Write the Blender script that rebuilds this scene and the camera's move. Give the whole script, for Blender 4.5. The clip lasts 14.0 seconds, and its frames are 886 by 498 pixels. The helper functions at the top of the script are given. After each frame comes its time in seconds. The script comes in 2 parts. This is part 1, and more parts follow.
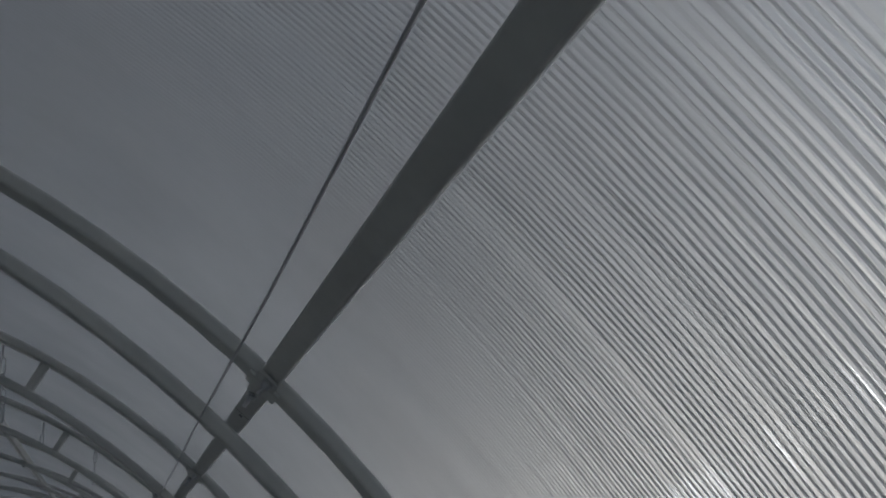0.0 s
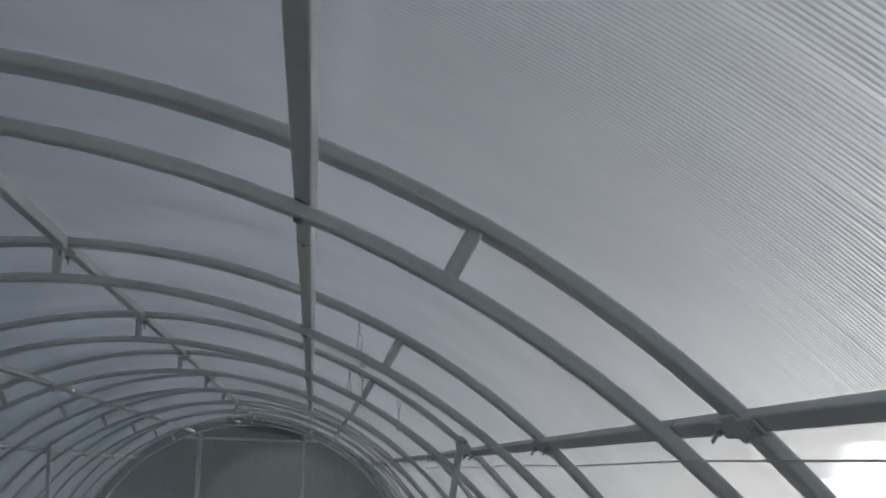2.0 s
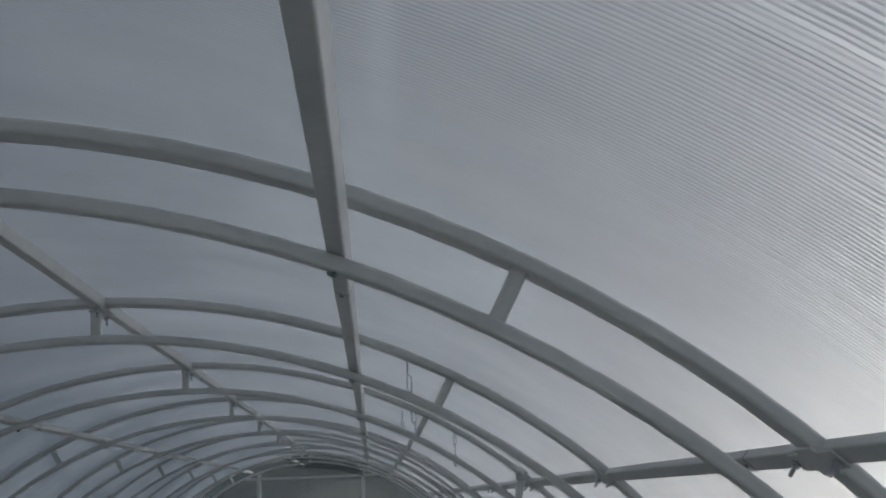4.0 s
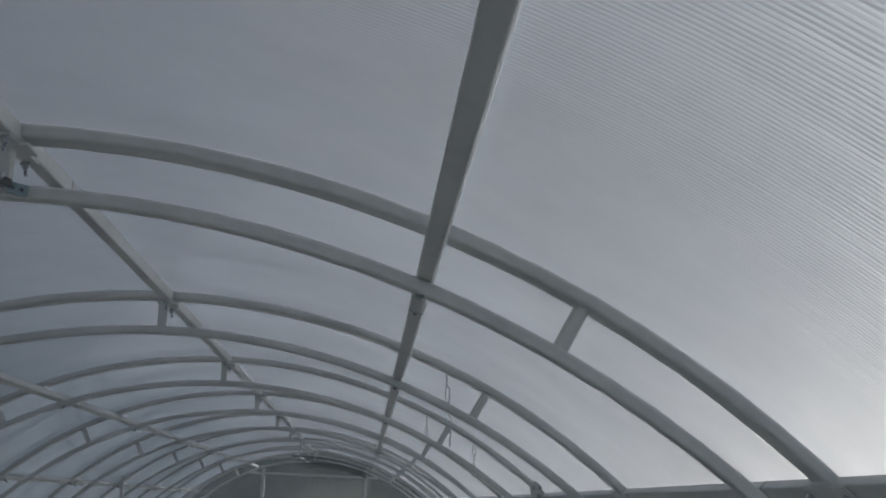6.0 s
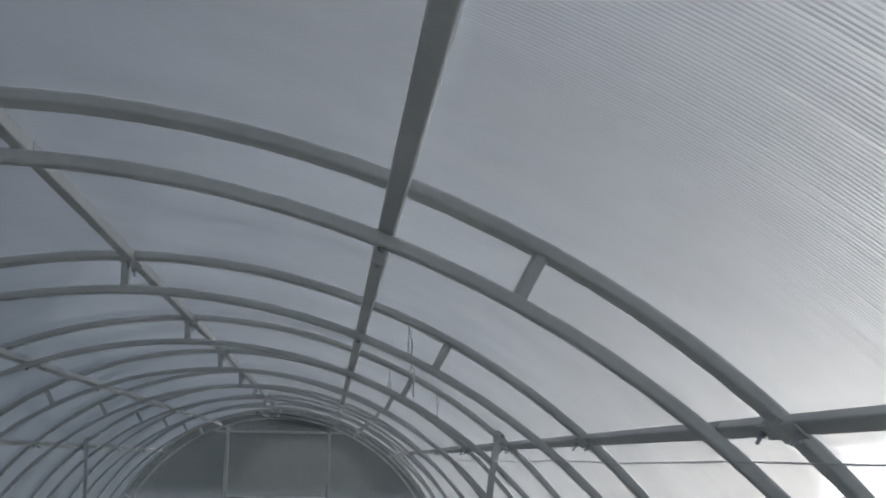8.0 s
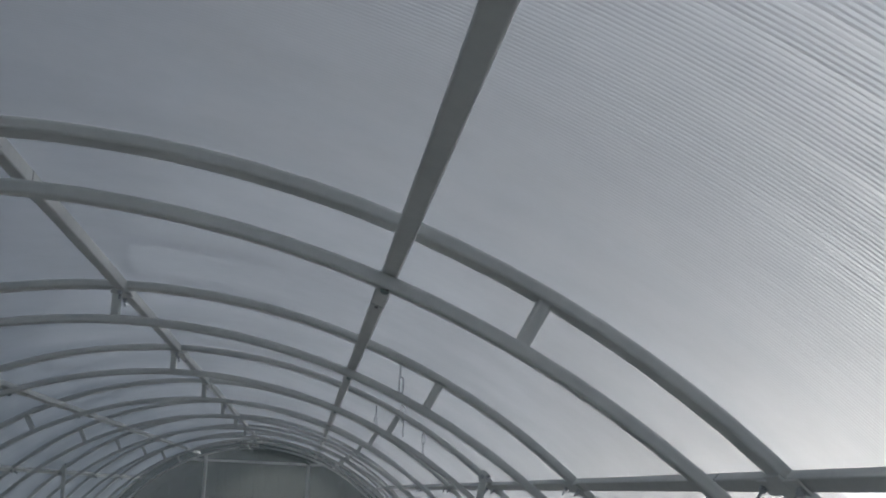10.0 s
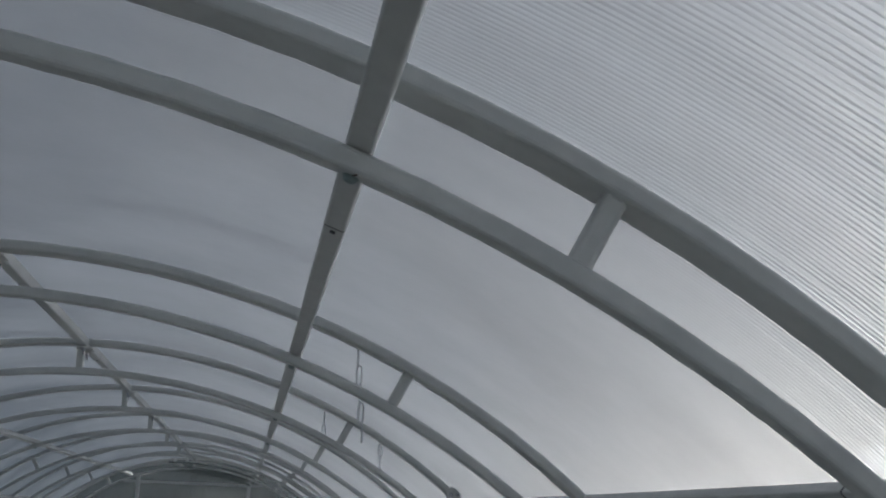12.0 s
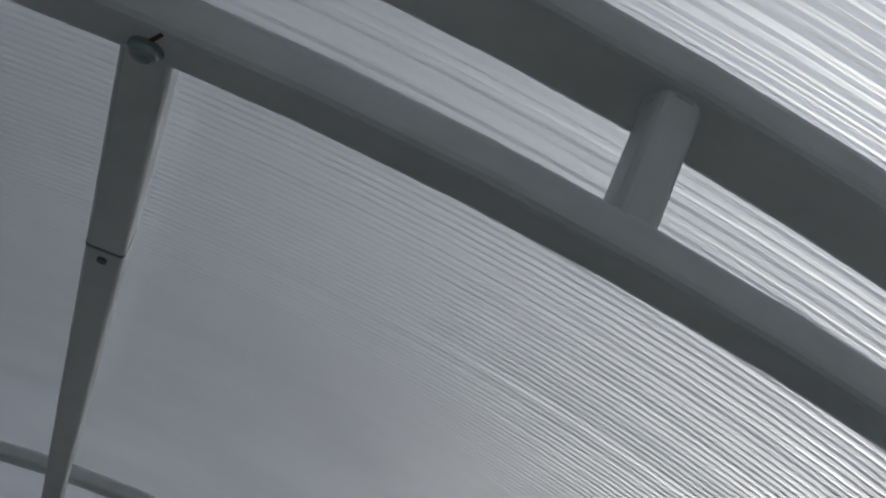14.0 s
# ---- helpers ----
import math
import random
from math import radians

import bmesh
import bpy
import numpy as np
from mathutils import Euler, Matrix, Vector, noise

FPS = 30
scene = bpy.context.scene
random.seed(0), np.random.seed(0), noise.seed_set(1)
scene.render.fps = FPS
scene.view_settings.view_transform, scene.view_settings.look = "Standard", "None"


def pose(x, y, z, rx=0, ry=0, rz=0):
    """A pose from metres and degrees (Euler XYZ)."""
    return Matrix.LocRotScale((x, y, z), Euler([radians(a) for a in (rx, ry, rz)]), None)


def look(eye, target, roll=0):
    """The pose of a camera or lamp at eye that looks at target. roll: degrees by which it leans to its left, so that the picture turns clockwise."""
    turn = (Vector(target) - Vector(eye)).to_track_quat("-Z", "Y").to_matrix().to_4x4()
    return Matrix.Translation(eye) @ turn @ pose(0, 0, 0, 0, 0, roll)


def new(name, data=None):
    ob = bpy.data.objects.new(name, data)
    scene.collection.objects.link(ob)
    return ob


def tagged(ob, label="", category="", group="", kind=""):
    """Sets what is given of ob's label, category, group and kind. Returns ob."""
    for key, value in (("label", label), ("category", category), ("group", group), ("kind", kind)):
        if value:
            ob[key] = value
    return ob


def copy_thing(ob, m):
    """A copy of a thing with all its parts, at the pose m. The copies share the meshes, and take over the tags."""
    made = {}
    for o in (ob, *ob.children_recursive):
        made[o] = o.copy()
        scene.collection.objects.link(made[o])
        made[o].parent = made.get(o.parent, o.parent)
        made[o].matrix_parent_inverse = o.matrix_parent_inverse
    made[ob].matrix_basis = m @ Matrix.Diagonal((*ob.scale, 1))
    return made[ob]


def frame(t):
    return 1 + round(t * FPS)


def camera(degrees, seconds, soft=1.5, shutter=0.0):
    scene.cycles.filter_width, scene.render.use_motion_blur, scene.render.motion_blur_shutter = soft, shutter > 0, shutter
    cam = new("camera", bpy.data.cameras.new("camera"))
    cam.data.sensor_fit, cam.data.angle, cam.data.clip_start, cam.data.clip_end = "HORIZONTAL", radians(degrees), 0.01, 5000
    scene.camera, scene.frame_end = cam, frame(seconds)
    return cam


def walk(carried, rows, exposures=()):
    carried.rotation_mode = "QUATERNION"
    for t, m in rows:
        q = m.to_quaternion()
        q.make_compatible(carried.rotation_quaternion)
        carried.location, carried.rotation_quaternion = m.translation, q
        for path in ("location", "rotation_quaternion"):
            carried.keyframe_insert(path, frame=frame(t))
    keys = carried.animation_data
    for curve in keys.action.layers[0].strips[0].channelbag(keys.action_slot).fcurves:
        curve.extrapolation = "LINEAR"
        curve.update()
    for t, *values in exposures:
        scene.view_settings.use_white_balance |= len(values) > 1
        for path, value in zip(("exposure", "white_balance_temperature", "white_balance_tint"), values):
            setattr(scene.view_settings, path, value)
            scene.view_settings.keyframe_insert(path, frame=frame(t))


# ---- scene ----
cam = camera(39.15, 14.0, soft=2.0)
PATH = [
    (0, (0.848, -1.326, 1.55), (1.322, 0.546, 2.072), 0.58),
    (0.5, (0.867, -1.309, 1.548), (1.13, 0.625, 1.984), 0.38),
    (1, (0.805, -1.261, 1.565), (0.953, 0.69, 1.982), 1.77),
    (1.5, (0.588, -1.318, 1.619), (0.843, 0.607, 2.1), -0.07),
    (2, (0.52, -1.332, 1.697), (0.713, 0.627, 2.052), 1.65),
    (2.5, (0.5612, -1.3003, 1.6984), (0.7088, 0.6493, 2.1195), -3.37),
    (3, (0.5948, -1.2438, 1.6592), (0.8009, 0.7215, 1.9676), -8.15),
    (3.5, (0.5978, -1.2203, 1.6827), (0.7391, 0.7457, 2.0218), -7.83),
    (4, (0.5288, -1.2627, 1.7345), (0.6509, 0.6952, 2.1238), -2.27),
    (6.5, (0.434, -1.471, 1.711), (0.538, 0.485, 2.116), 2.61),
    (7, (0.428, -1.481, 1.701), (0.525, 0.488, 2.039), 1.71),
    (7.5, (0.438, -1.481, 1.706), (0.597, 0.485, 2.036), 0.51),
    (10, (0.41, -1.464, 1.728), (0.608, 0.488, 2.116), 2.57),
    (10.5, (0.413, -1.454, 1.73), (0.616, 0.497, 2.122), 2.02),
    (11, (0.392, -1.343, 1.724), (0.589, 0.6, 2.153), 4.09),
    (11.5, (0.416, -1.051, 1.696), (0.611, 0.897, 2.106), 1.87),
    (12, (0.434, -0.851, 1.728), (0.718, 1.083, 2.152), 2.09),
    (12.5, (0.419, -0.6, 1.758), (0.84, 1.288, 2.268), 4.71),
    (13, (0.4439, -0.3947, 1.7693), (0.8697, 1.4601, 2.3845), 5.45),
    (13.5, (0.4769, -0.3416, 1.7833), (0.9039, 1.4679, 2.5203), -0.79),
    (14, (0.4588, -0.3580, 1.7573), (1.0897, 1.4135, 2.4383), -3.63),
]
EXPOSURES = [(t, stops + 0.70, 6080, 10) for t, stops in ((0.0, -1.62), (0.5, -1.20), (1.0, -0.98), (1.5, -0.72), (2.0, -0.66), (3.0, -0.62), (4.0, -0.54), (7.0, -0.44), (10.0, -0.44), (12.0, -0.54), (13.0, -0.66), (13.5, -0.72), (14.0, -0.85))]
walk(cam, [(t, look(eye, target, roll)) for t, eye, target, roll in PATH], EXPOSURES)

# ---- light ----
SUN_DIR = Vector((0.64, 0.73, 0.232)).normalized()
world = bpy.data.worlds.new("world")
scene.world = world
world.use_nodes = True
wn = world.node_tree
sky = wn.nodes.new("ShaderNodeTexSky")
sky.sky_type = "NISHITA"
sky.sun_disc = False
sky.sun_elevation = math.asin(SUN_DIR.z)
sky.sun_rotation = math.atan2(SUN_DIR.x, SUN_DIR.y)
sky.dust_density = 1.5
wn.nodes["Background"].inputs["Strength"].default_value = 0.14
haze = wn.nodes.new("ShaderNodeHueSaturation")
haze.inputs["Saturation"].default_value = 0.46
wn.links.new(sky.outputs[0], haze.inputs["Color"])
wn.links.new(haze.outputs[0], wn.nodes["Background"].inputs["Color"])
sun = new("sun", bpy.data.lights.new("sun", "SUN"))
sun.data.energy = 2.5
sun.data.angle = radians(0.6)
sun.data.color = (1.0, 0.98, 0.96)
sun.matrix_basis = look(SUN_DIR * 40, (0, 0, 0))

# ---- materials ----
def material(name, rough=0.5, metal=0.0):
    m = bpy.data.materials.new(name)
    m.use_nodes = True
    nt = m.node_tree
    bsdf = nt.nodes["Principled BSDF"]
    bsdf.inputs["Roughness"].default_value = rough
    bsdf.inputs["Metallic"].default_value = metal
    return m, nt, bsdf


def node(nt, kind, **inputs):
    n = nt.nodes.new(kind)
    for key, value in inputs.items():
        n.inputs[key.replace("_", " ")].default_value = value
    return n


def mottled(name, dark, light, scale, rough=0.5, metal=0.0, bump=0.1, fine=60.0):
    """Two scales of noise in colour, roughness and relief."""
    m, nt, bsdf = material(name, rough, metal)
    coord = nt.nodes.new("ShaderNodeTexCoord")
    big = node(nt, "ShaderNodeTexNoise", Scale=scale, Detail=6.0, Roughness=0.6)
    small = node(nt, "ShaderNodeTexNoise", Scale=scale * fine / 6.0, Detail=3.0)
    nt.links.new(coord.outputs["Object"], big.inputs["Vector"])
    nt.links.new(coord.outputs["Object"], small.inputs["Vector"])
    add = nt.nodes.new("ShaderNodeMath")
    add.operation = "MULTIPLY_ADD"
    add.inputs[1].default_value = 0.35
    nt.links.new(small.outputs["Fac"], add.inputs[0])
    nt.links.new(big.outputs["Fac"], add.inputs[2])
    ramp = nt.nodes.new("ShaderNodeValToRGB")
    ramp.color_ramp.elements[0].position, ramp.color_ramp.elements[1].position = 0.4, 0.95
    ramp.color_ramp.elements[0].color = (*dark, 1)
    ramp.color_ramp.elements[1].color = (*light, 1)
    nt.links.new(add.outputs[0], ramp.inputs[0])
    nt.links.new(ramp.outputs[0], bsdf.inputs["Base Color"])
    spread = node(nt, "ShaderNodeMapRange")
    spread.inputs["To Min"].default_value = max(rough - 0.12, 0.03)
    spread.inputs["To Max"].default_value = min(rough + 0.15, 1.0)
    nt.links.new(big.outputs["Fac"], spread.inputs["Value"])
    nt.links.new(spread.outputs["Result"], bsdf.inputs["Roughness"])
    b = node(nt, "ShaderNodeBump", Strength=bump, Distance=0.004)
    nt.links.new(add.outputs[0], b.inputs["Height"])
    nt.links.new(b.outputs["Normal"], bsdf.inputs["Normal"])
    return m


def ribbed_sheet(name, axis, period, haze, blur, tint, cloudy=0.0):
    """Twin-wall polycarbonate: a hazy sheet whose hollow ribs spread light across themselves."""
    m = bpy.data.materials.new(name)
    m.use_nodes = True
    nt = m.node_tree
    nt.nodes.remove(nt.nodes["Principled BSDF"])
    out = nt.nodes["Material Output"]
    coord = nt.nodes.new("ShaderNodeTexCoord")
    split = nt.nodes.new("ShaderNodeSeparateXYZ")
    nt.links.new(coord.outputs["Object"], split.inputs[0])
    # each rib is a shallow round lens across the sheet
    turn = nt.nodes.new("ShaderNodeMath")
    turn.operation = "MULTIPLY"
    turn.inputs[1].default_value = 1.0 / period
    nt.links.new(split.outputs[axis], turn.inputs[0])
    inside = nt.nodes.new("ShaderNodeMath")
    inside.operation = "FRACT"
    nt.links.new(turn.outputs[0], inside.inputs[0])
    centred = nt.nodes.new("ShaderNodeMath")
    centred.operation = "MULTIPLY_ADD"
    centred.inputs[1].default_value, centred.inputs[2].default_value = 2.0, -1.0
    nt.links.new(inside.outputs[0], centred.inputs[0])
    wave = nt.nodes.new("ShaderNodeMath")
    wave.operation = "MULTIPLY"
    nt.links.new(centred.outputs[0], wave.inputs[0])
    nt.links.new(centred.outputs[0], wave.inputs[1])
    # cells differ a little from rib to rib and along each rib
    stretch = nt.nodes.new("ShaderNodeMapping")
    scale = [0.9, 0.9, 0.9]
    scale["XYZ".index(axis)] = 0.45 / period
    stretch.inputs["Scale"].default_value = scale
    nt.links.new(coord.outputs["Object"], stretch.inputs["Vector"])
    cells = node(nt, "ShaderNodeTexNoise", Scale=1.0, Detail=2.0)
    nt.links.new(stretch.outputs[0], cells.inputs["Vector"])
    uneven = nt.nodes.new("ShaderNodeMapRange")
    uneven.inputs["From Min"].default_value, uneven.inputs["From Max"].default_value = 0.3, 0.7
    uneven.inputs["To Min"].default_value, uneven.inputs["To Max"].default_value = 0.50, 0.95
    nt.links.new(cells.outputs["Fac"], uneven.inputs["Value"])
    # fine drawn lines along the ribs
    drawn = nt.nodes.new("ShaderNodeMapping")
    scale = [0.7, 0.7, 0.7]
    scale["XYZ".index(axis)] = 2.7 / period
    drawn.inputs["Scale"].default_value = scale
    nt.links.new(coord.outputs["Object"], drawn.inputs["Vector"])
    lines = node(nt, "ShaderNodeTexNoise", Scale=1.0, Detail=1.0)
    nt.links.new(drawn.outputs[0], lines.inputs["Vector"])
    rib = nt.nodes.new("ShaderNodeMath")
    rib.operation = "MULTIPLY"
    nt.links.new(wave.outputs[0], rib.inputs[0])
    nt.links.new(uneven.outputs["Result"], rib.inputs[1])
    height = nt.nodes.new("ShaderNodeMath")
    height.operation = "MULTIPLY_ADD"
    height.inputs[1].default_value = 0.60
    nt.links.new(lines.outputs["Fac"], height.inputs[0])
    nt.links.new(rib.outputs[0], height.inputs[2])
    bump = node(nt, "ShaderNodeBump", Strength=1.0, Distance=period * RIB_DEPTH)
    mild = node(nt, "ShaderNodeBump", Strength=1.0, Distance=period * 0.06)
    nt.links.new(height.outputs[0], mild.inputs["Height"])
    nt.links.new(height.outputs[0], bump.inputs["Height"])
    soft = node(nt, "ShaderNodeBump", Strength=1.0, Distance=period * 0.03)
    nt.links.new(height.outputs[0], soft.inputs["Height"])
    dirt = node(nt, "ShaderNodeTexNoise", Scale=1.3, Detail=8.0, Roughness=0.65)
    nt.links.new(coord.outputs["Object"], dirt.inputs["Vector"])
    ramp = nt.nodes.new("ShaderNodeValToRGB")
    ramp.color_ramp.elements[0].position, ramp.color_ramp.elements[1].position = 0.3, 0.7
    ramp.color_ramp.elements[0].color = (*(c * 0.72 for c in tint), 1)
    ramp.color_ramp.elements[1].color = (*tint, 1)
    nt.links.new(dirt.outputs["Fac"], ramp.inputs[0])
    diffuse = nt.nodes.new("ShaderNodeBsdfTranslucent")
    nt.links.new(ramp.outputs[0], diffuse.inputs["Color"])
    nt.links.new(soft.outputs["Normal"], diffuse.inputs["Normal"])
    bend = node(nt, "ShaderNodeBsdfRefraction", Roughness=blur, IOR=1.5)
    bend.inputs["Color"].default_value = (*tint, 1)
    nt.links.new(bump.outputs["Normal"], bend.inputs["Normal"])
    # the clouded plastic also spreads light forwards round its way
    cloud = node(nt, "ShaderNodeBsdfRefraction", Roughness=0.85, IOR=1.5)
    cloud.inputs["Color"].default_value = (*tint, 1)
    nt.links.new(mild.outputs["Normal"], cloud.inputs["Normal"])
    forward = node(nt, "ShaderNodeMixShader", Fac=cloudy)
    nt.links.new(bend.outputs[0], forward.inputs[1])
    nt.links.new(cloud.outputs[0], forward.inputs[2])
    through_mix = node(nt, "ShaderNodeMixShader", Fac=haze)
    nt.links.new(forward.outputs[0], through_mix.inputs[1])
    nt.links.new(diffuse.outputs[0], through_mix.inputs[2])
    gloss = node(nt, "ShaderNodeBsdfGlossy", Roughness=0.06)
    gloss.inputs["Color"].default_value = (0.9, 0.9, 0.9, 1)
    fresnel = node(nt, "ShaderNodeFresnel", IOR=1.55)
    final = nt.nodes.new("ShaderNodeMixShader")
    walls = nt.nodes.new("ShaderNodeMath")
    walls.operation = "ADD"
    walls.inputs[1].default_value = 0.12
    nt.links.new(fresnel.outputs[0], walls.inputs[0])
    most = nt.nodes.new("ShaderNodeMath")
    most.operation = "MINIMUM"
    most.inputs[1].default_value = 0.30
    nt.links.new(walls.outputs[0], most.inputs[0])
    nt.links.new(most.outputs[0], final.inputs[0])
    nt.links.new(through_mix.outputs[0], final.inputs[1])
    nt.links.new(gloss.outputs[0], final.inputs[2])
    nt.links.new(final.outputs[0], out.inputs["Surface"])
    return m


def clear_skin(name):
    """The smooth outer wall of a sheet, where light enters and leaves the plastic."""
    m = bpy.data.materials.new(name)
    m.use_nodes = True
    nt = m.node_tree
    nt.nodes.remove(nt.nodes["Principled BSDF"])
    clear = node(nt, "ShaderNodeBsdfRefraction", Roughness=0.13, IOR=1.5)
    coord = nt.nodes.new("ShaderNodeTexCoord")
    split = nt.nodes.new("ShaderNodeSeparateXYZ")
    nt.links.new(coord.outputs["Object"], split.inputs[0])
    ribs = nt.nodes.new("ShaderNodeMath")
    ribs.operation = "MULTIPLY"
    ribs.inputs[1].default_value = 2 * math.pi / 0.0074
    nt.links.new(split.outputs["Y"], ribs.inputs[0])
    wave = nt.nodes.new("ShaderNodeMath")
    wave.operation = "COSINE"
    nt.links.new(ribs.outputs[0], wave.inputs[0])
    bump = node(nt, "ShaderNodeBump", Strength=1.0, Distance=0.0074 * 0.012)
    nt.links.new(wave.outputs[0], bump.inputs["Height"])
    nt.links.new(bump.outputs["Normal"], clear.inputs["Normal"])
    clear.inputs["Color"].default_value = (0.98, 0.99, 1.0, 1)
    gloss = node(nt, "ShaderNodeBsdfGlossy", Roughness=0.15)
    mix = node(nt, "ShaderNodeMixShader", Fac=0.04)
    nt.links.new(clear.outputs[0], mix.inputs[1])
    nt.links.new(gloss.outputs[0], mix.inputs[2])
    nt.links.new(mix.outputs[0], nt.nodes["Material Output"].inputs["Surface"])
    return m


RIB_DEPTH = 0.27
STEEL = mottled("painted_steel", (0.53, 0.535, 0.515), (0.70, 0.705, 0.68), 5.0, 0.42, 0.0, 0.08)
ZINC = mottled("zinc_steel", (0.26, 0.27, 0.28), (0.60, 0.61, 0.63), 30.0, 0.28, 1.0, 0.05)
# base colour raised to near white to carry the chain's sun glints
CHAIN = mottled("glint_pale_zinc", (0.80, 0.81, 0.82), (0.93, 0.93, 0.94), 30.0, 0.22, 0.25, 0.05)
SHEET = ribbed_sheet("ribbed_polycarbonate", "Y", 0.0074, 0.65, 0.03, (0.93, 0.95, 0.97), 0.24)
END_SHEET = ribbed_sheet("ribbed_polycarbonate_end", "X", 0.0074, 0.08, 0.08, (0.90, 0.93, 0.92))
SKIN = clear_skin("polycarbonate_skin")
SOIL = mottled("damp_soil", (0.16, 0.145, 0.125), (0.34, 0.315, 0.275), 2.0, 0.9, 0.0, 0.6)
YARD = mottled("yard_gravel", (0.24, 0.24, 0.235), (0.48, 0.48, 0.48), 0.6, 0.9, 0.0, 0.5)
# near-black for the added outdoor screens and the shaded tube gaps
DARK_FILL = mottled("dark_fill", (0.03, 0.04, 0.035), (0.09, 0.10, 0.09), 0.8, 0.8, 0.0, 0.4)
WIRE = mottled("dull_wire", (0.14, 0.14, 0.145), (0.26, 0.26, 0.27), 40.0, 0.5, 0.8, 0.05)

TIE = mottled("grey_wire", (0.50, 0.50, 0.51), (0.66, 0.66, 0.67), 40.0, 0.5, 0.3, 0.05)
GREEN_ZINC = mottled("green_zinc", (0.17, 0.22, 0.21), (0.36, 0.42, 0.40), 60.0, 0.32, 0.7, 0.05)
RUST = mottled("rust", (0.05, 0.02, 0.012), (0.12, 0.05, 0.03), 80.0, 0.9, 0.0, 0.2)
SLAT = mottled("dark_green_paint", (0.035, 0.055, 0.05), (0.08, 0.105, 0.095), 20.0, 0.5, 0.0, 0.05)
BLUE_ZINC = mottled("blued_plate", (0.25, 0.33, 0.36), (0.42, 0.50, 0.52), 25.0, 0.4, 0.6, 0.05)

# ---- plan ----
BAY = 1.2028
R_SHEET, R_OUT, R_IN = 1.518, 1.50, 1.442
IN_DEEP = 0.0175
Z0 = 0.63
FIRST, LAST = -2, 8
Y_END, Y_FRONT = LAST * BAY, FIRST * BAY
UPPER, LOWER, WIRE_AT = 20.1, 41.3, 40.34
SPACERS = (-60, -27.3, -0.4, 27.3, 60)


def part(name, bm, mat, parent=None, label="", smooth=False):
    me = bpy.data.meshes.new(name)
    bm.normal_update()
    bm.to_mesh(me)
    bm.free()
    for m in mat if isinstance(mat, (list, tuple)) else [mat]:
        me.materials.append(m)
    if smooth:
        me.polygons.foreach_set("use_smooth", [True] * len(me.polygons))
    ob = new(name, me)
    ob.parent = parent
    if label:
        tagged(ob, label)
    return ob


def section(w, h, b):
    """Corner points of a bevelled rectangle, w across and h high."""
    w, h = w / 2 - b, h / 2 - b
    ring = []
    for n, (u, v) in enumerate(((-w, -h), (w, -h), (w, h), (-w, h))):
        for k in range(4):
            a = radians(180 + 90 * n + 30 * k)
            ring.append((u + b * math.cos(a), v + b * math.sin(a)))
    return ring


def sweep(bm, stations, closed=False, cap=True):
    """Skin through rings of points."""
    rings = [[bm.verts.new(p) for p in ring] for ring in stations]
    n = len(rings[0])
    pairs = list(zip(rings, rings[1:])) + ([(rings[-1], rings[0])] if closed else [])
    for a, b in pairs:
        for i in range(n):
            bm.faces.new((a[i], a[(i + 1) % n], b[(i + 1) % n], b[i]))
    if cap and not closed:
        bm.faces.new(rings[0][::-1])
        bm.faces.new(rings[-1])
    bmesh.ops.recalc_face_normals(bm, faces=bm.faces[:])
    return bm


def bar(bm, a, b, w, h, up=(0, 0, 1), bevel=0.002):
    """A bevelled rectangular bar from a to b; h is measured along up."""
    a, b = Vector(a), Vector(b)
    along = (b - a).normalized()
    side = along.cross(Vector(up)).normalized()
    top = side.cross(along).normalized()
    ring = section(w, h, bevel)
    return sweep(bm, [[p + side * u + top * v for u, v in ring] for p in (a, b)])


def rod(bm, points, radius, n=8, closed=False):
    """A round rod through points."""
    pts = [Vector(p) for p in points]
    rings = []
    for i, p in enumerate(pts):
        nxt = pts[(i + 1) % len(pts)] if closed or i + 1 < len(pts) else p
        prv = pts[i - 1] if closed or i else p
        d = (nxt - prv).normalized()
        ref = Vector((0.3, 0.9, 0.1)) if abs(d.y) < 0.8 else Vector((1, 0, 0))
        u = d.cross(ref).normalized()
        v = d.cross(u)
        rings.append([p + radius * (u * math.cos(k * 2 * math.pi / n) + v * math.sin(k * 2 * math.pi / n)) for k in range(n)])
    return sweep(bm, rings, closed)


def polar(r, deg, y=0.0):
    a = radians(deg)
    return Vector((r * math.sin(a), y, Z0 + r * math.cos(a)))


def radial(deg):
    return Vector((math.sin(radians(deg)), 0, math.cos(radians(deg))))


def tangent(deg):
    return Vector((math.cos(radians(deg)), 0, -math.sin(radians(deg))))


def chord(r_low, r_high, y0, y1, steps=72):
    """One bent tube: half a circle on two straight legs."""
    bm = bmesh.new()
    ring = section(y1 - y0, r_high - r_low, 0.0045)
    mid, ym = (r_low + r_high) / 2, (y0 + y1) / 2
    rings = [[Vector((-(mid + v), ym + u, 0)) for u, v in ring]]
    for i in range(steps + 1):
        d = -90 + 180 * i / steps
        rings.append([polar(mid + v, d, ym + u) for u, v in ring])
    rings.append([Vector((mid + v, ym + u, 0)) for u, v in ring])
    return sweep(bm, rings)


# ---- ground ----
def ground():
    bm = bmesh.new()
    bmesh.ops.create_grid(bm, x_segments=8, y_segments=8, size=900)
    tagged(part("ground", bm, YARD), "grey gravel yard under an open sky", "ground", kind="structure")
    bm = bmesh.new()
    bar(bm, (0, Y_FRONT, -0.046), (0, Y_END, -0.046), 2 * R_OUT - 0.06, 0.1)
    tagged(part("floor", bm, SOIL), "bare damp brown soil floor inside the greenhouse", "floor", kind="structure")


ground()


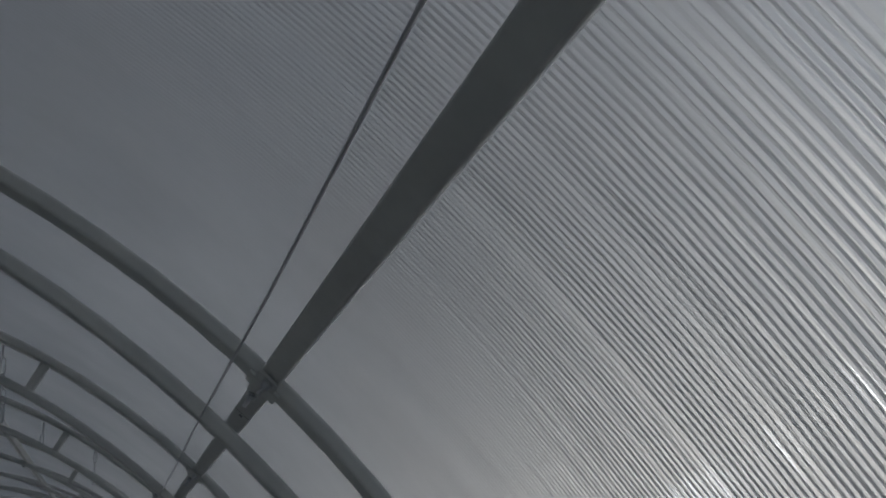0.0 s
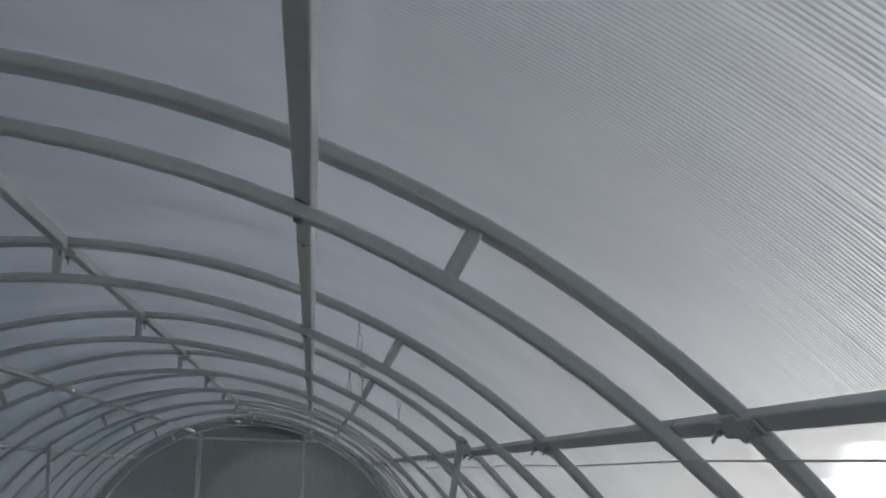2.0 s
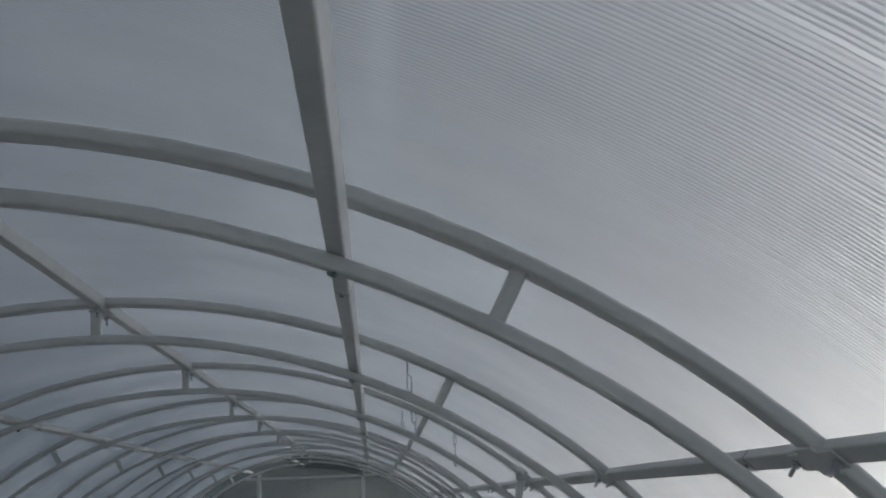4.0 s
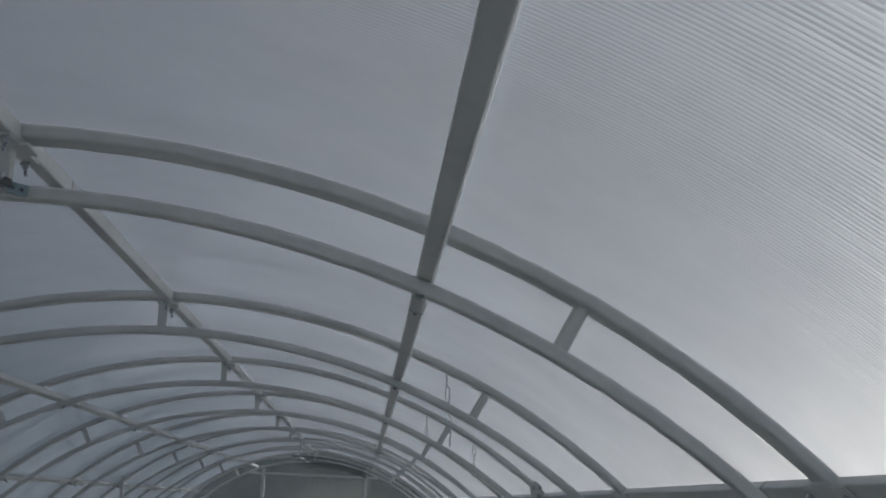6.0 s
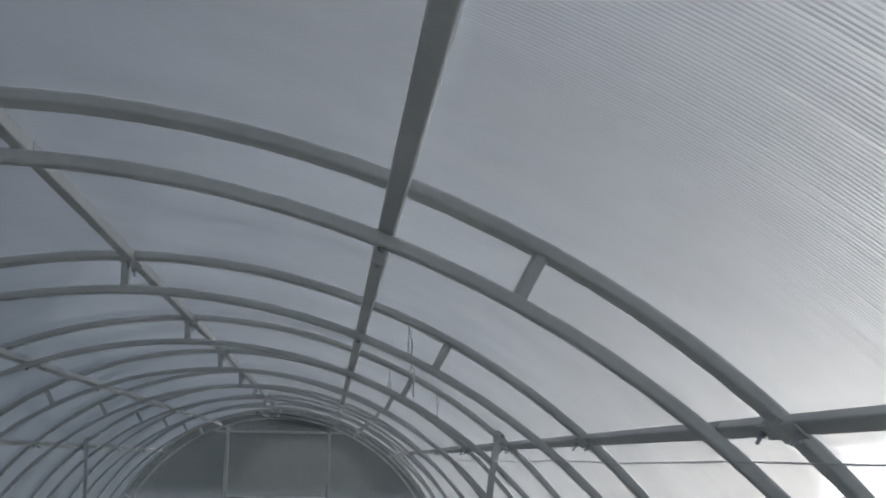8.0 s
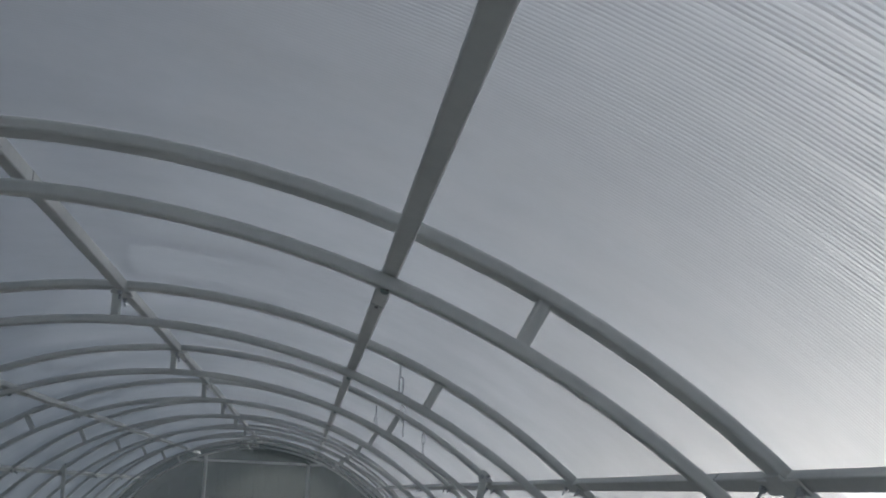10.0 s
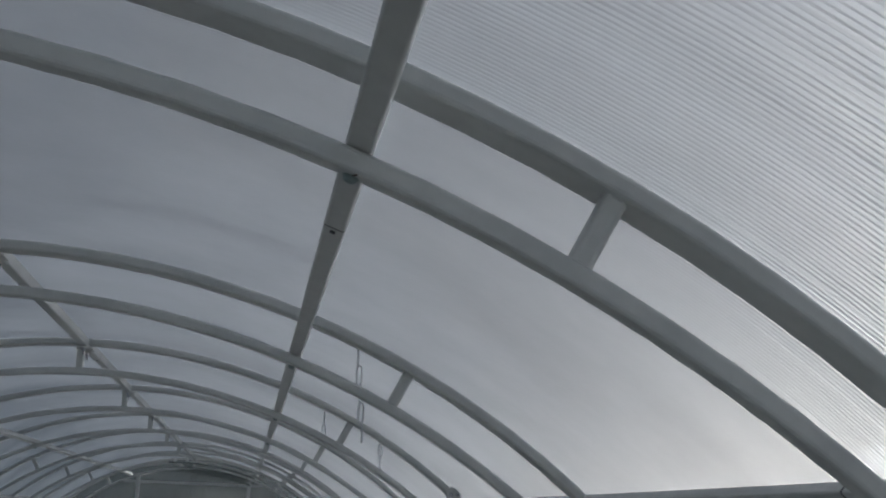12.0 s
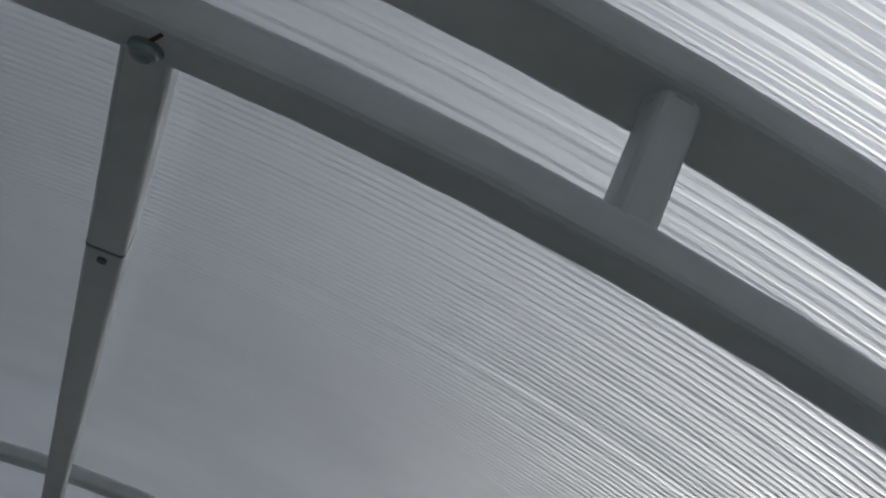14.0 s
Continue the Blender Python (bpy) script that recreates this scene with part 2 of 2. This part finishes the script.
# ---- arches ----
def hex_rod(bm, a, b, radius, n=6):
    a, b = Vector(a), Vector(b)
    return rod(bm, [a, b], radius, n)


def bolt(parent, at, way, length):
    """A bolt end with washer and nut that stands out of a tube along way."""
    at, way = Vector(at), Vector(way).normalized()
    bm = bmesh.new()
    rod(bm, [at - way * 0.004, at + way * length], 0.0024, 8)
    ob = part("bolt", bm, ZINC, parent)
    bm = bmesh.new()
    hex_rod(bm, at + way * 0.0005, at + way * 0.002, 0.0065, 14)
    hex_rod(bm, at + way * 0.002, at + way * 0.007, 0.0048, 6)
    part("nut", bm, ZINC, ob)
    return ob


def dome_bolt(parent, at, way):
    """A round-headed bolt with a thin washer."""
    at, way = Vector(at), Vector(way).normalized()
    u = way.cross(Vector((0, 1, 0))).normalized()
    v = way.cross(u)
    rings = []
    for r, h in ((0.0064, -0.001), (0.0064, 0.0008), (0.0056, 0.0010), (0.0055, 0.0022), (0.0048, 0.0036), (0.0032, 0.0046), (0.0011, 0.0050)):
        rings.append([at + way * h + r * (u * math.cos(k * math.pi / 9) + v * math.sin(k * math.pi / 9)) for k in range(18)])
    head = part("bolt_head", sweep(bmesh.new(), rings), GREEN_ZINC, parent, "greenish zinc dome bolt head")
    bm = bmesh.new()
    bar(bm, at + u * 0.001 + Vector((0, -0.006, 0)) + way * 0.0002, at + u * 0.004 + Vector((0, -0.0125, 0)) + way * 0.0002, 0.0016, 0.0008, way, 0.0002)
    part("rust_run", bm, RUST, head, "dark rusty scratch in the paint")
    return head


def weld(bm, at, span, across):
    """A small rounded fillet of weld metal round a joint."""
    n = 10
    pts = []
    for k in range(n):
        a = 2 * math.pi * k / n
        pts.append(at + span * math.cos(a) + across * math.sin(a))
    return rod(bm, pts, 0.0021, 6, closed=True)


def arch():
    top = new("arch_truss")
    part("outer_chord", chord(R_OUT, R_OUT + 0.017, -0.002, 0.045), STEEL, top)
    part("inner_chord", chord(R_IN - IN_DEEP, R_IN, 0.0, 0.025), STEEL, top)
    for d in SPACERS:
        bm = bmesh.new()
        bar(bm, polar(R_IN - 0.004, d, 0.018), polar(R_OUT + 0.004, d, 0.018), 0.025, 0.0185, tangent(d), 0.0048)
        strut = part("spacer", bm, STEEL, top)
        for r in (R_IN, R_OUT):
            bm = bmesh.new()
            weld(bm, polar(r, d, 0.018), tangent(d) * 0.0098, Vector((0, 0.0122, 0)))
            part("weld", bm, STEEL, strut)
    for d in (UPPER, -UPPER):
        dome_bolt(top, polar(R_IN - IN_DEEP, d, 0.0165) + tangent(d) * 0.003, -radial(d))
    for d in (0.0, LOWER, -LOWER):
        under = R_OUT if d else R_OUT - 0.008
        bm = bmesh.new()
        bar(bm, polar(under - 0.002, d, -0.046), polar(under - 0.002, d, 0.086), 0.027 if d else 0.022, 0.0032, radial(d), 0.0014)
        bar(bm, polar(under - 0.0022, d, 0.0215) - tangent(d) * 0.021, polar(under - 0.0022, d, 0.0215) + tangent(d) * 0.021, 0.05, 0.0042, radial(d), 0.002)
        part("clamp", bm, STEEL, top, "pressed steel cross clamp at the joint")
        bolt(top, polar(under - 0.0045, d, -0.035) + tangent(d) * 0.003, -radial(d), 0.017)
        bolt(top, polar(under - 0.0045, d, 0.075) - tangent(d) * 0.003, -radial(d) + tangent(d) * 0.15, 0.018)
    return tagged(top, "pale grey painted steel double-tube arch of the greenhouse", "arch", "arches of the greenhouse")


first = arch()
first.matrix_basis = pose(0, Y_FRONT, 0)
for k in range(FIRST + 1, LAST + 1):
    copy_thing(first, pose(0, k * BAY, 0))


# ---- purlins ----
def purlin(deg, r_low, r_high, y0, y1, width, label):
    top = new("purlin")
    bm = bmesh.new()
    up = radial(deg)
    mid = (r_low + r_high) / 2
    bar(bm, polar(mid, deg, y0), polar(mid, deg, y1), width, r_high - r_low, up, 0.0025)
    tube = part("tube", bm, STEEL, top)
    bm = bmesh.new()
    bar(bm, polar(mid, deg, y1 - 0.03), polar(mid, deg, y1 + 0.016), width - 0.009, r_high - r_low - 0.009, up, 0.002)
    # near-black colour puts the shade inside the gap onto the sleeve
    part("sleeve", bm, DARK_FILL, top, "joining sleeve at the tube's end, coloured dark as the gap's shade")
    bm = bmesh.new()
    hex_rod(bm, polar(r_low + 0.001, deg, y1 + 0.014), polar(r_low - 0.002, deg, y1 + 0.014), 0.0028, 10)
    part("screw", bm, WIRE, tube, "dark self-tapping screw")
    # solid dark collar, added in place of the gap's shade
    bm = bmesh.new()
    bar(bm, polar(mid, deg, y1 + 0.0002), polar(mid, deg, y1 + 0.0028), width + 0.0005, r_high - r_low + 0.0005, up, 0.0025)
    part("gap_band", bm, WIRE, tube, "thin dark band standing in for the shaded gap between two tubes")
    return tagged(top, label, "purlin", "purlins along the greenhouse")


for deg in (0.0, UPPER, -UPPER, LOWER, -LOWER):
    low, high, wide = {
        0.0: (R_OUT - 0.007, R_OUT + 0.0165, 0.02),
        UPPER: (R_IN + 0.001, R_IN + 0.021, 0.021),
        LOWER: (R_OUT + 0.001, R_OUT + 0.0165, 0.025),
    }[abs(deg)]
    y = Y_FRONT
    for stop in [0.268 + 2 * BAY * k for k in range(-1, 4)] + [Y_END - 0.02]:
        purlin(deg, low, high, y + 0.001, stop - 0.0045, wide, "pale grey square steel purlin bolted to the arches")
        y = stop


# ---- covering ----
def cover(y0, y1):
    """One curved twin-wall sheet over its bays."""
    bm = bmesh.new()
    steps = 96
    for r, flip in ((R_SHEET, False), (R_SHEET + 0.006, True)):
        rows = []
        for y in (y0, y1):
            row = [bm.verts.new((-r, y, 0))]
            row += [bm.verts.new(polar(r, -90 + 180 * i / steps, y)) for i in range(steps + 1)]
            row.append(bm.verts.new((r, y, 0)))
            rows.append(row)
        for i in range(steps + 2):
            quad = (rows[0][i], rows[0][i + 1], rows[1][i + 1], rows[1][i])
            f = bm.faces.new(quad[::-1] if not flip else quad)
            f.material_index = 1 if flip else 0
    ob = part("cover_sheet", bm, [SHEET, SKIN], None, smooth=True)
    return tagged(ob, "curved translucent ribbed polycarbonate sheet over the arches", "roof sheet", "sheets of the covering", "structure")


for k in range(FIRST, LAST, 2):
    cover(k * BAY + 0.023 + 0.001, (k + 2) * BAY + 0.023 - 0.001)


# ---- end walls ----
def end_wall(y, name, way):
    bm = bmesh.new()
    r = R_OUT - 0.004
    ring = [Vector((-r, y, 0))] + [polar(r, -90 + 180 * i / 48, y) for i in range(49)] + [Vector((r, y, 0))]
    f = bm.faces.new([bm.verts.new(p) for p in ring])
    f.material_index = 0
    g = bm.faces.new([bm.verts.new(p + Vector((0, 0.006 * way, 0))) for p in ring])
    g.material_index = 1
    f.normal_update()
    if f.normal.y * way > 0:
        f.normal_flip()
    tagged(part(name, bm, [END_SHEET, SKIN]), "flat translucent ribbed polycarbonate end wall", "end wall", kind="structure")


end_wall(Y_END + 0.055, "wall_far", 1)
end_wall(Y_FRONT - 0.01, "wall_near", -1)
Z_TOP, Z_LOW, HALF = 1.94, 1.375, 0.443


def door_frame(y):
    top = new("door_1")
    for x in (-HALF, HALF):
        bm = bmesh.new()
        bar(bm, (x, y, 0), (x, y, Z0 + math.sqrt(R_IN**2 - x * x) - 0.025), 0.03, 0.025, (0, 1, 0))
        part("post", bm, STEEL, top)
    for z in (Z_TOP, Z_LOW, 0.06):
        bm = bmesh.new()
        bar(bm, (-HALF + 0.015, y, z), (HALF - 0.015, y, z), 0.022, 0.02)
        part("rail", bm, STEEL, top)
    for side in (-1, 1):
        reach = math.sqrt((R_IN - IN_DEEP) ** 2 - (Z_TOP - Z0) ** 2) - 0.004
        bm = bmesh.new()
        bar(bm, (side * (HALF + 0.0155), y, Z_TOP), (side * reach, y, Z_TOP), 0.022, 0.02)
        part("side_rail", bm, STEEL, top)
    bm = bmesh.new()
    rod(bm, [(-HALF + 0.05, y - 0.011, Z_LOW - 0.004), (-HALF + 0.05, y - 0.05, Z_LOW - 0.004), (-HALF + 0.17, y - 0.05, Z_LOW - 0.004)], 0.006)
    part("handle", bm, WIRE, top, "dark bent-rod door handle")
    tagged(top, "pale steel door frame with rails before the translucent end wall", "door", kind="structure")


door_frame(Y_END - 0.02)


# ---- dark screens added outside ----
# plain slabs, added to darken what shows through the sheets
def fence(name, a, b, height, label):
    bm = bmesh.new()
    bar(bm, (*a, height / 2), (*b, height / 2), 0.2, height)
    tagged(part(name, bm, DARK_FILL), label, "fence", kind="structure")


fence("dark_screen_far", (-60, 58), (60, 58), 4.6, "plain dark screen added across the yard to darken the far end")
fence("dark_screen_side", (13, -30), (13, 57.8), 3.6, "plain dark screen added along the yard to darken the low right side")

# ---- wire ----
bm = bmesh.new()
pts = []
for k in range(FIRST, LAST + 1):
    pts.append(polar(R_IN - 0.0145, WIRE_AT, k * BAY + 0.016))
    if k < LAST:
        pts.append(polar(R_IN - 0.0145, WIRE_AT, (k + 0.5) * BAY) - Vector((0, 0, 0.004)))
rod(bm, pts, 0.0011)
tagged(part("tie_wire", bm, TIE), "thin grey wire threaded through the arches", "wire")


# ---- chains ----
def chain(x, y, z_top, z_low, slant=0.0):
    top = new("hanging_chain")
    n = max(2, round((z_top - z_low) / 0.031))
    for k in range(n):
        z = z_top - 0.0155 - 0.031 * k
        xx = x + slant * (z_top - z)
        pts = []
        for j in range(12):
            a = 2 * math.pi * j / 12
            u, w = 0.0045 * math.cos(a), 0.010 * math.sin(a) + (0.0075 if math.sin(a) > 0 else -0.0075)
            pts.append((xx + (u if k % 2 else 0.15 * u), y + (0.15 * u if k % 2 else u), z + w))
        bm = bmesh.new()
        rod(bm, pts, 0.0016, 6, closed=True)
        part("link", bm, CHAIN, top)
    bm = bmesh.new()
    rod(bm, [(x, y, z_top - 0.005), (x, y + 0.004, z_top + 0.03), (x, y + 0.012, z_top + 0.045)], 0.0012, 6)
    part("hook", bm, CHAIN, top)
    return tagged(top, "thin zinc chain hanging from the arch, sun glints put into its pale colour", "chain", "hanging chains")


chain(0.602, BAY + 0.042, 2.005, 1.85, 0.1)
chain(0.772, 2 * BAY + 0.042, 1.945, 1.835)
chain(0.62, 2 * BAY + 0.042, 1.99, 1.92)


# ---- props ----
def prop(x, y, z, foot):
    top = new("support_post")
    bm = bmesh.new()
    bar(bm, (foot, y, 0.004), (x, y, z), 0.02, 0.02, (0, 1, 0))
    part("tube", bm, STEEL, top)
    bm = bmesh.new()
    bar(bm, (foot - 0.05, y, 0.006), (foot + 0.05, y, 0.006), 0.08, 0.006)
    part("foot_plate", bm, STEEL, top)
    bm = bmesh.new()
    bar(bm, (x - 0.018, y - 0.014, z - 0.02), (x + 0.018, y - 0.014, z - 0.02), 0.004, 0.034)
    part("bracket", bm, STEEL, top)
    bolt(top, (x - 0.008, y - 0.016, z - 0.02), (0, -1, 0), 0.02)
    bolt(top, (x + 0.009, y - 0.016, z - 0.02), (0, -1, 0), 0.02)
    return tagged(top, "slim grey steel post standing under the purlin", "post", "support posts")


prop(0.957, 2 * BAY - 0.03, 1.81, 0.72)
prop(-0.961, 5 * BAY - 0.03, 1.83, -0.90)


# ---- opener spring at the first arch ----
def opener():
    top = new("vent_opener")
    y = -0.012
    bm = bmesh.new()
    pts = []
    for k in range(240):
        a = k * 2 * math.pi / 10
        pts.append((-0.155 + 0.15 * k / 239, y + 0.0075 * math.cos(a), 2.079 + 0.0065 * math.sin(a) - 0.007 * k / 239))
    rod(bm, pts, 0.0013, 5)
    part("spring", bm, CHAIN, top, "bright coiled zinc spring")
    bm = bmesh.new()
    rod(bm, [(-0.2, y, 2.081), (0.004, y, 2.071)], 0.003, 8)
    part("spindle", bm, WIRE, top)
    bm = bmesh.new()
    rod(bm, [(-0.005, y, 2.0725), (-0.001, y, 2.0722)], 0.0095, 14)
    part("washer", bm, ZINC, top)
    bm = bmesh.new()
    rod(bm, [(-0.0005, y, 2.072), (0.008, y, 2.069)], 0.0052, 6)
    part("end_nut", bm, WIRE, top)
    bm = bmesh.new()
    bar(bm, (0.004, y + 0.006, 2.066), (0.027, y + 0.006, 2.0615), 0.003, 0.014, (0, 0, 1), 0.001)
    ob = part("lug", bm, BLUE_ZINC, top, "blued steel fixing lug")
    for x, z in ((0.010, 2.0648), (0.021, 2.0627)):
        bm = bmesh.new()
        hex_rod(bm, (x, y + 0.005, z), (x, y + 0.001, z), 0.0022, 8)
        part("rivet", bm, WIRE, ob)
    return tagged(top, "spring-loaded roof vent opener fixed to the arch", "vent opener")


opener()


# ---- vent frame near the far end ----
def vent_frame():
    top = new("roof_vent_frame")
    y0 = 6 * BAY + 0.12
    for i in range(5):
        y = y0 + i * 0.5
        bm = bmesh.new()
        rings = []
        ring = section(0.014, 0.008, 0.002)
        drop = 0.02 + 0.012 * (i % 3)
        for k in range(13):
            d = -3 + (UPPER + 2) * k / 12
            rings.append([polar(R_IN - 0.03 - drop + v, d, y + u) for u, v in ring])
        sweep(bm, rings)
        part("slat", bm, SLAT, top, "dark green painted slat")
    for d in (-2.0, UPPER - 2.5):
        bm = bmesh.new()
        bar(bm, polar(R_IN - 0.035, d, y0 - 0.02), polar(R_IN - 0.035, d, y0 + 2.14), 0.018, 0.018, radial(d))
        part("side_rail", bm, STEEL, top)
    return tagged(top, "dark slatted vent frame under the ridge at the far end", "vent frame")


vent_frame()
